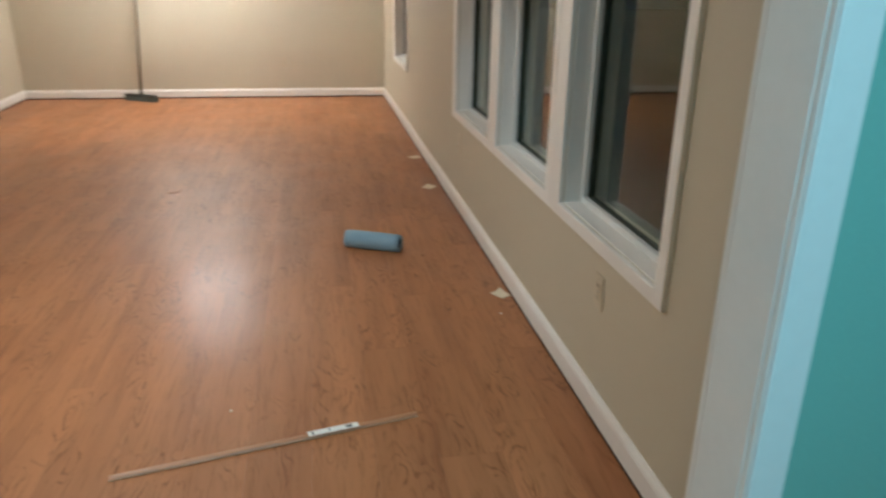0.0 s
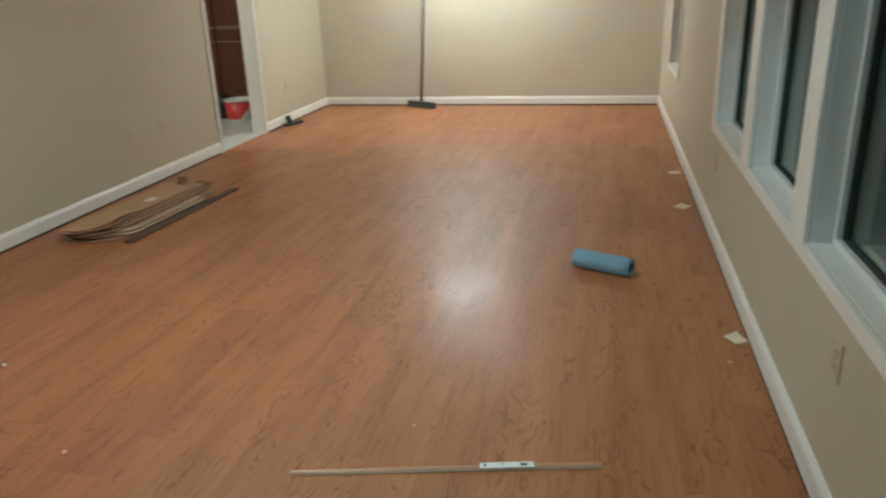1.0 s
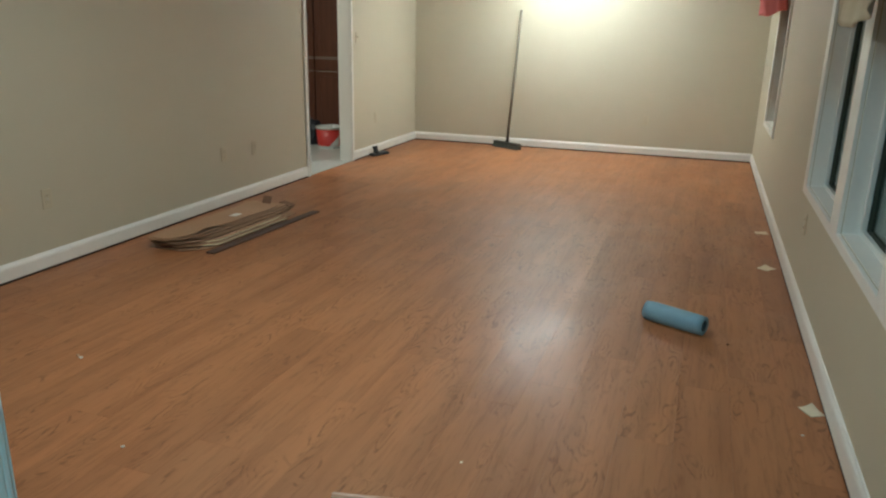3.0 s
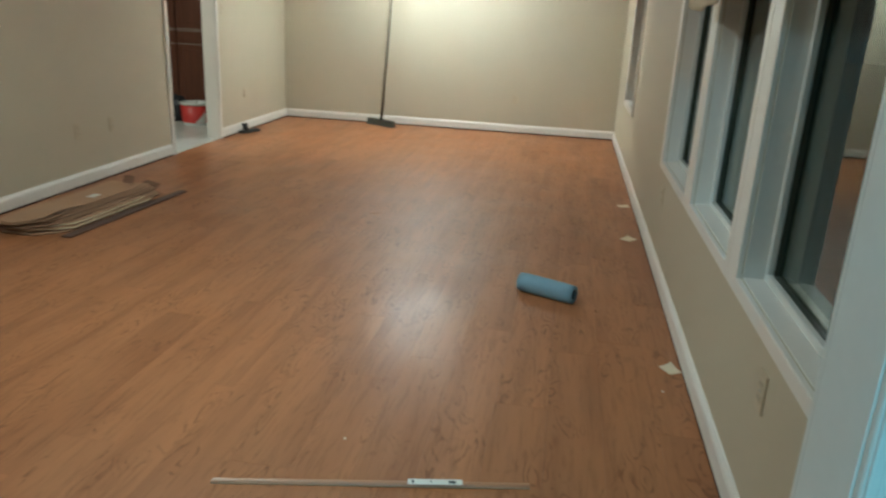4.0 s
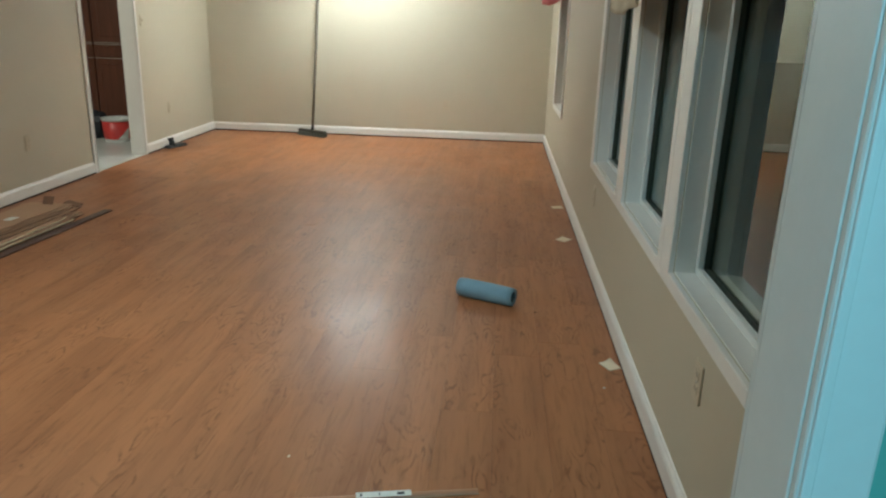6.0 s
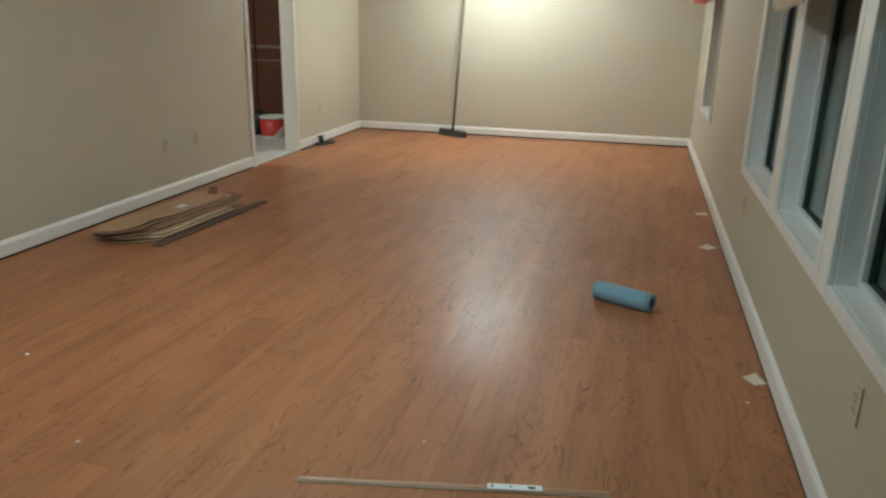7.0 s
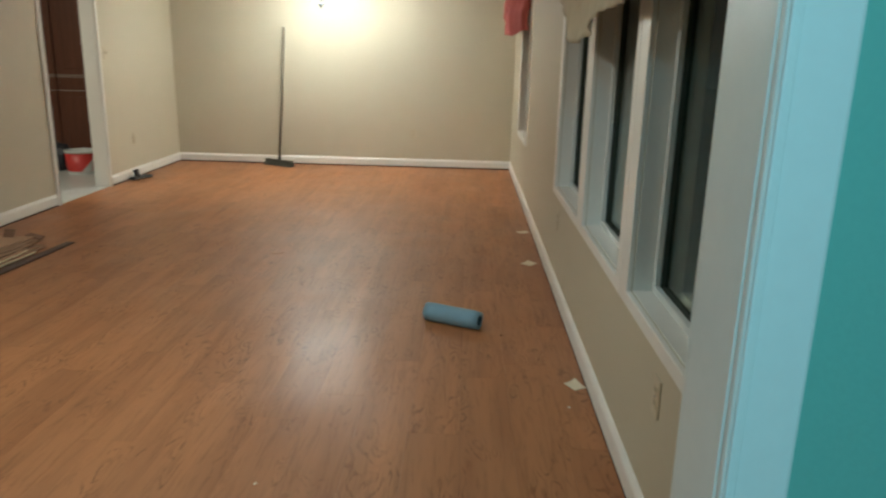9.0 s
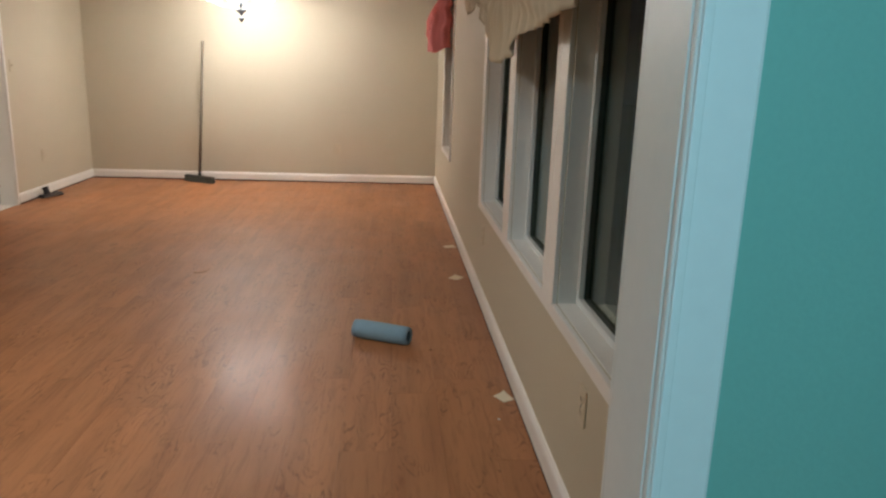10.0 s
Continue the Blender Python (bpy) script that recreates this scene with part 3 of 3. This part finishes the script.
def edging_strip():
    x0, y0, x1, y1 = 2.704, 1.625, 3.627, 1.823
    length = math.hypot(x1 - x0, y1 - y0)
    ob = thing("floor_trim_strip", "thin wood edging strip with a white paper label lying on the floor", "floor trim", x0, y0, 0.0, math.degrees(math.atan2(y1 - y0, x1 - x0)))
    prof = [(-0.011, 0.0), (0.011, 0.0), (0.011, 0.004), (0.007, 0.009), (0.0, 0.011), (-0.007, 0.009), (-0.011, 0.004)]
    part("strip", extruded(prof, (0, 0), (length, 0)), STRIP, ob)
    part("edge", box(0.0, length, -0.0122, -0.0112, 0.0005, 0.0040), STRIP_EDGE, ob, "pale raw edge")
    label = part("label", box(0.578, 0.742, -0.0125, 0.0135, 0.0112, 0.0122), PAPER, ob, "white paper label")
    for a, b, c, d in ((0.590, 0.597, -0.006, 0.007), (0.646, 0.650, -0.004, 0.006), (0.700, 0.722, -0.006, 0.006)):
        part("print", box(a, b, c, d, 0.0122, 0.0126), INK, label, "grey printed bar")
    return ob


edging_strip()


def offcut(x, y, turn, long, wide, label, curl):
    """A pale flat scrap, one corner curled up."""
    ob = thing("paper_scrap", label, "scrap", x, y, 0.0, turn, group="scraps along the wall")
    bm = bmesh.new()
    n = 6
    sheets = []
    for up in (0.0005, 0.0030):
        sheets.append([[bm.verts.new((long * (i / n - 0.5), wide * (j / n - 0.5), up + curl * max(0.0, (i + j) / n - 1.2) ** 2)) for j in range(n + 1)] for i in range(n + 1)])
    for i in range(n):
        for j in range(n):
            for g in sheets:
                bm.faces.new((g[i][j], g[i + 1][j], g[i + 1][j + 1], g[i][j + 1]))
    rim = [(i, 0) for i in range(n)] + [(n, j) for j in range(n)] + [(i, n) for i in range(n, 0, -1)] + [(0, j) for j in range(n, 0, -1)]
    for (i, j), (k, q) in zip(rim, rim[1:] + rim[:1]):
        bm.faces.new((sheets[0][i][j], sheets[0][k][q], sheets[1][k][q], sheets[1][i][j]))
    part("sheet", bm, OFFCUT, ob)
    return ob


offcut(4.150, 2.752, 31, 0.060, 0.076, "pale square scrap lying against the baseboard", 0.020)
offcut(4.106, 4.650, 53, 0.090, 0.074, "pale square scrap lying near the baseboard", 0.012)
offcut(4.129, 5.572, 14, 0.086, 0.066, "pale square scrap lying near the baseboard", 0.008)


def cardboard_pile():
    """Flattened laminate cartons slid over one another: long, sagging sheets with gaps between their edges."""
    ob = thing("cardboard_stack", "pile of flattened brown cardboard cartons by the wall", "cardboard", 0.60, 4.08, 0.0, -2.0)
    rng = random.Random(11)
    # back, front, near end, far end, lift of the near front edge, edge material
    spec = [(-0.19, 0.175, -0.57, 0.44, 0.000, 2), (-0.20, 0.150, -0.53, 0.58, 0.000, 2), (-0.19, 0.184, -0.50, 0.39, 0.000, 1), (-0.21, 0.145, -0.56, 0.56, 0.000, 0),
            (-0.20, 0.166, -0.47, 0.36, 0.002, 1), (-0.22, 0.120, -0.58, 0.60, 0.002, 2), (-0.21, 0.125, -0.50, 0.42, 0.006, 0), (-0.22, 0.105, -0.56, 0.52, 0.008, 2),
            (-0.23, 0.085, -0.60, 0.55, 0.014, 0), (-0.22, 0.070, -0.59, 0.47, 0.022, 0)]
    rises = (0.0068, 0.0070, 0.0092, 0.0078, 0.0092, 0.0080, 0.0080, 0.0085, 0.0090, 0.0)
    z, n, m = 0.002, 22, 5
    for k, (x0, x1, y0, y1, lift, edge) in enumerate(spec):
        bm = bmesh.new()
        thick = 0.0085 if edge == 1 else 0.0042
        under, over = [], []
        skew = rng.uniform(-0.012, 0.012)
        for i in range(n + 1):
            u = i / n
            y = y0 + (y1 - y0) * u
            tip = max(0.0, (0.16 - u) / 0.16)
            jag = rng.uniform(-0.003, 0.003) + skew * (u - 0.5)
            low, high = [], []
            for j in range(m + 1):
                v = j / m
                front = x1 - 0.15 * tip ** 1.5 + jag
                x = x0 + 0.03 * tip + (front - x0 - 0.03 * tip) * v
                up = lift * v * v * (math.exp(-((y + 0.36) / 0.16) ** 2) + 0.35) + 0.005 * (k / 9) * noise.noise((y * 3.1, v * 1.3, k * 2.7))
                up += 0.012 * (k / 9) * max(0.0, (u - 0.86) / 0.14) ** 2 - 0.22 * z * tip * (k / 9)
                up = max(0.0, up)
                low.append(bm.verts.new((x, y, z + up)))
                high.append(bm.verts.new((x, y, z + up + thick)))
            under.append(low)
            over.append(high)
        for i in range(n):
            for j in range(m):
                bm.faces.new((under[i][j], under[i][j + 1], under[i + 1][j + 1], under[i + 1][j]))
                bm.faces.new((over[i][j], over[i + 1][j], over[i + 1][j + 1], over[i][j + 1]))
            for j in (0, m):
                bm.faces.new((under[i][j], under[i + 1][j], over[i + 1][j], over[i][j]))
        for i in (0, n):
            for j in range(m):
                bm.faces.new((under[i][j], over[i][j], over[i][j + 1], under[i][j + 1]))
        sheet = part("carton", bm, [CARD, CARD_EDGE, CARD_DARK], ob)
        # dark edges and undersides paint in the shade between the sheets
        for p in sheet.data.polygons:
            if abs(p.normal.z) < 0.6:
                p.material_index = edge
            elif p.normal.z < 0:
                p.material_index = 2
        z += rises[k]
    top = z + 0.0042
    part("label", box(-0.065, -0.010, 0.06, 0.150, top + 0.006, top + 0.007), PAPER, ob, "white paper label").matrix_basis = pose(0, 0, 0, 0, 0, 3)
    for x, y, long, wide, tilt, turn in ((-0.07, 0.520, 0.065, 0.085, 46, 20), (0.060, 0.600, 0.13, 0.05, 12, -14)):
        flap = part("torn_flap", box(-long / 2, long / 2, -wide / 2, wide / 2, 0.0, 0.006, 0.001, 1), FLAP, ob, "torn brown flap")
        flap.matrix_basis = pose(x, y, top + (0.020 if tilt > 20 else -0.006), tilt, 6, turn)
    return ob


cardboard_pile()


def loose_plank():
    ob = thing("loose_plank", "narrow dark brown plank lying beside the cardboard", "plank", 0.834, 4.176, 0.0, -2.1)
    part("board", box(-0.030, 0.030, -0.63, 0.63, 0.0, 0.011, 0.001, 1), PLANK_DARK, ob)
    part("tongue", box(0.030, 0.036, -0.63, 0.63, 0.003, 0.006), CARD_DARK, ob)
    return ob


loose_plank()


def floor_nozzle():
    ob = thing("vacuum_nozzle", "black vacuum floor nozzle lying by the baseboard", "vacuum nozzle", 0.135, 7.56, 0.0, 74)
    bm = box(-0.145, 0.145, -0.045, 0.045, 0.004, 0.036, 0.010, 3)
    for v in bm.verts:
        if v.co.z > 0.02:
            v.co.y *= 0.72
            v.co.x *= 0.94
    part("sole", bm, BLACK, ob)
    part("neck", tube([(-0.05, 0.0, 0.024), (-0.05, 0.004, 0.050), (-0.05, 0.010, 0.075), (-0.05, 0.018, 0.092)], [0.036, 0.031, 0.028, 0.027], 18), BLACK, ob, smooth=True)
    part("collar", tube([(-0.05, 0.014, 0.086), (-0.05, 0.020, 0.106)], [0.031, 0.031], 18), BLACK, ob, smooth=True)
    for x in (-0.11, 0.11):
        part("wheel", tube([(x - 0.008, 0.040, 0.012), (x + 0.008, 0.040, 0.012)], 0.012, 14), BLACK, ob, smooth=True)
    return ob


floor_nozzle()


def shaving(points, name, label, mat=STRIP, r=0.004):
    ob = thing(name, label, "scrap", *points[0])
    a = Vector(points[0])
    part("sliver", tube([Vector(p) - a for p in points], r, 6), mat, ob)
    return ob


shaving([(2.33, 4.69, 0.004), (2.38, 4.68, 0.006), (2.412, 4.70, 0.010), (2.424, 4.75, 0.016)], "wood_sliver", "thin bent brown sliver lying on the floor", r=0.0028)


def crumb(x, y, size, mat, label, seed):
    bm = bmesh.new()
    bmesh.ops.create_icosphere(bm, subdivisions=1, radius=size)
    rng = random.Random(seed)
    for v in bm.verts:
        v.co *= rng.uniform(0.6, 1.2)
        v.co.z *= 0.6
    low = min(v.co.z for v in bm.verts)
    for v in bm.verts:
        v.co.z -= low
    ob = part("debris_crumb", bm, mat)
    ob.matrix_basis = pose(x, y, 0.0)
    return tagged(ob, label, "scrap", group="crumbs on the floor")


crumb(1.926, 1.605, 0.008, PAPER, "tiny white crumb of debris on the floor", 1)
crumb(1.264, 2.077, 0.010, PAPER, "small grey-white flake of debris on the floor", 2)
crumb(1.233, 2.092, 0.009, CARD, "small brown flake of debris on the floor", 6)
crumb(4.098, 2.547, 0.006, PAPER, "tiny white crumb of debris on the floor", 3)
crumb(3.015, 1.934, 0.007, OFFCUT, "tiny pale chip of wood on the floor", 7)
crumb(3.860, 3.300, 0.006, CARD_DARK, "tiny brown crumb beside the foam roll", 5)


# ---------------------------------------------------------------- kitchen
def pantry(x0, x1):
    y = 8.36
    ob = thing("pantry_cabinet", "tall dark cherry wood kitchen cabinet with raised panel doors", "cabinet", (x0 + x1) / 2, y, 0.0)
    half = (x1 - x0) / 2
    part("body", box(-half, half, 0.022, 0.60, 0.09, 2.20), CABINET, ob)
    part("plinth", box(-half, half, 0.08, 0.58, 0.0, 0.09), CABINET, ob)
    for z0, z1, kind in ((0.11, 0.875, "door"), (0.895, 1.030, "drawer_front"), (1.050, 2.18, "door")):
        d = part(kind, box(-half + 0.004, half - 0.004, 0.0, 0.021, z0, z1, 0.003), CABINET, ob)
        if kind == "door":
            part("panel", box(-half + 0.07, half - 0.07, -0.008, 0.0, z0 + 0.07, z1 - 0.07, 0.007, 1), CABINET, d)
        else:
            part("panel", box(-half + 0.04, half - 0.04, -0.006, 0.0, z0 + 0.03, z1 - 0.03, 0.005, 1), CABINET, d)
        rail = z1 if z1 < 2 else z0
        # thin pale strip along one edge of each front
        part("edge_strip", box(-half + 0.01, half - 0.01, -0.004, 0.004, rail - 0.004, rail + 0.004, 0.001, 1), EDGE, d, "pale strip along the edge")
    return ob


pantry(-1.13, -0.13)
pantry(-2.14, -1.14)


def pail(size=1.04):
    ob = thing("paint_pail", "white plastic pail with a red printed band on the tile floor", "bucket", -0.640, 7.80, 0.0)
    part("shell", turned([(0.0, 0.0), (0.128, 0.0), (0.132, 0.006), (0.148, 0.232), (0.158, 0.234), (0.158, 0.250), (0.150, 0.252), (0.144, 0.246), (0.126, 0.010), (0.0, 0.010)], 40), PAIL_WHITE, ob, smooth=True)
    part("print_band", turned([(0.1352, 0.035), (0.1503, 0.222), (0.1490, 0.222), (0.1340, 0.035)], 40), PAIL_RED, ob, "red printed band", smooth=True)
    bm = bmesh.new()
    for k in range(10):
        a0, a1 = radians(-60 + 5 * k), radians(-60 + 5 * (k + 1))
        z0, z1 = 0.04 + 0.012 * k, 0.04 + 0.012 * (k + 1)
        q = [(a0, 0.037), (a1, 0.037), (a1, z1), (a0, z0)]
        bm.faces.new([bm.verts.new(((0.1365 + 0.0148 * (z - 0.035) / 0.17) * math.cos(a), (0.1365 + 0.0148 * (z - 0.035) / 0.17) * math.sin(a), z)) for a, z in q])
    part("print_corner", bm, PAIL_WHITE, ob, "white printed corner")
    pts = [(0.158 * math.cos(a), 0.158 * math.sin(a), 0.235 + 0.018 * abs(math.sin(a))) for a in (math.pi * k / 20 for k in range(21))]
    part("handle", tube(pts, 0.003, 8), STEEL, ob, "thin wire handle", smooth=True)
    part("tool_grip", tube([(-0.02, -0.06, 0.20), (0.06, -0.03, 0.275)], [0.014, 0.012], 12), PAIL_WHITE, ob, smooth=True)
    ob.scale = (size, size, size)
    return ob


pail()


def bag():
    ob = thing("dark_bag", "dark crumpled bag standing beside the pail", "bag", -0.96, 7.98, 0.0)
    bm = bmesh.new()
    bmesh.ops.create_icosphere(bm, subdivisions=4, radius=1.0)
    for v in bm.verts:
        n = noise.noise(v.co * 2.3) * 0.18 + noise.noise(v.co * 6.0) * 0.06
        v.co *= 1 + n
        v.co.x *= 0.13
        v.co.y *= 0.12
        v.co.z = max(0.0, (v.co.z + 0.8) * 0.17)
    part("sack", bm, BAG, ob, smooth=True)
    return ob


bag()

# kitchen tiles, the ones near the doorway
tile_mesh = None
for i in range(7):
    for j in range(8):
        if tile_mesh is None:
            p = part("tile", box(-0.150, 0.150, -0.150, 0.150, -0.006, 0.0, 0.0015, 1), TILE, kitchen_floor)
            tile_mesh = p.data
        else:
            p = new("tile", tile_mesh)
            p.parent = kitchen_floor
        p.matrix_basis = pose(-0.156 - 0.304 * i, 6.10 + 0.304 * j + 0.15, 0.0)

# ---------------------------------------------------------------- laminate planks, each its own piece
PLANK_W, PLANK_L, GAP = 0.1925, 1.2150, 0.0004


def plank_mesh(width, length):
    bm = box(-width / 2 + GAP / 2, width / 2 - GAP / 2, -length / 2 + GAP / 2, length / 2 - GAP / 2, -0.009, 0.0)
    top = [e for e in bm.edges if all(v.co.z > -0.001 for v in e.verts)]
    bmesh.ops.bevel(bm, geom=top, offset=0.0004, segments=1, affect="EDGES")
    me = bpy.data.meshes.new("plank")
    bm.to_mesh(me)
    bm.free()
    me.materials.append(FLOOR)
    return me


meshes = {}
x, row = 0.008, 0
while x < W - 0.008:
    wide = min(PLANK_W, W - 0.008 - x)
    y = NEAR0 + 0.002
    first = PLANK_L * (0.35, 0.70, 1.0)[row % 3] + 0.07 * ((row * 5) % 4)
    length = min(first, PLANK_L)
    while y < D - 0.010:
        span = min(length, D - 0.010 - y)
        key = (round(wide, 4), round(span, 4))
        if key not in meshes:
            meshes[key] = plank_mesh(wide, span)
        ob = new("plank", meshes[key])
        ob.parent = floor
        ob.matrix_basis = pose(x + wide / 2, y + span / 2, 0.0)
        y += span
        length = PLANK_L
    x += wide
    row += 1
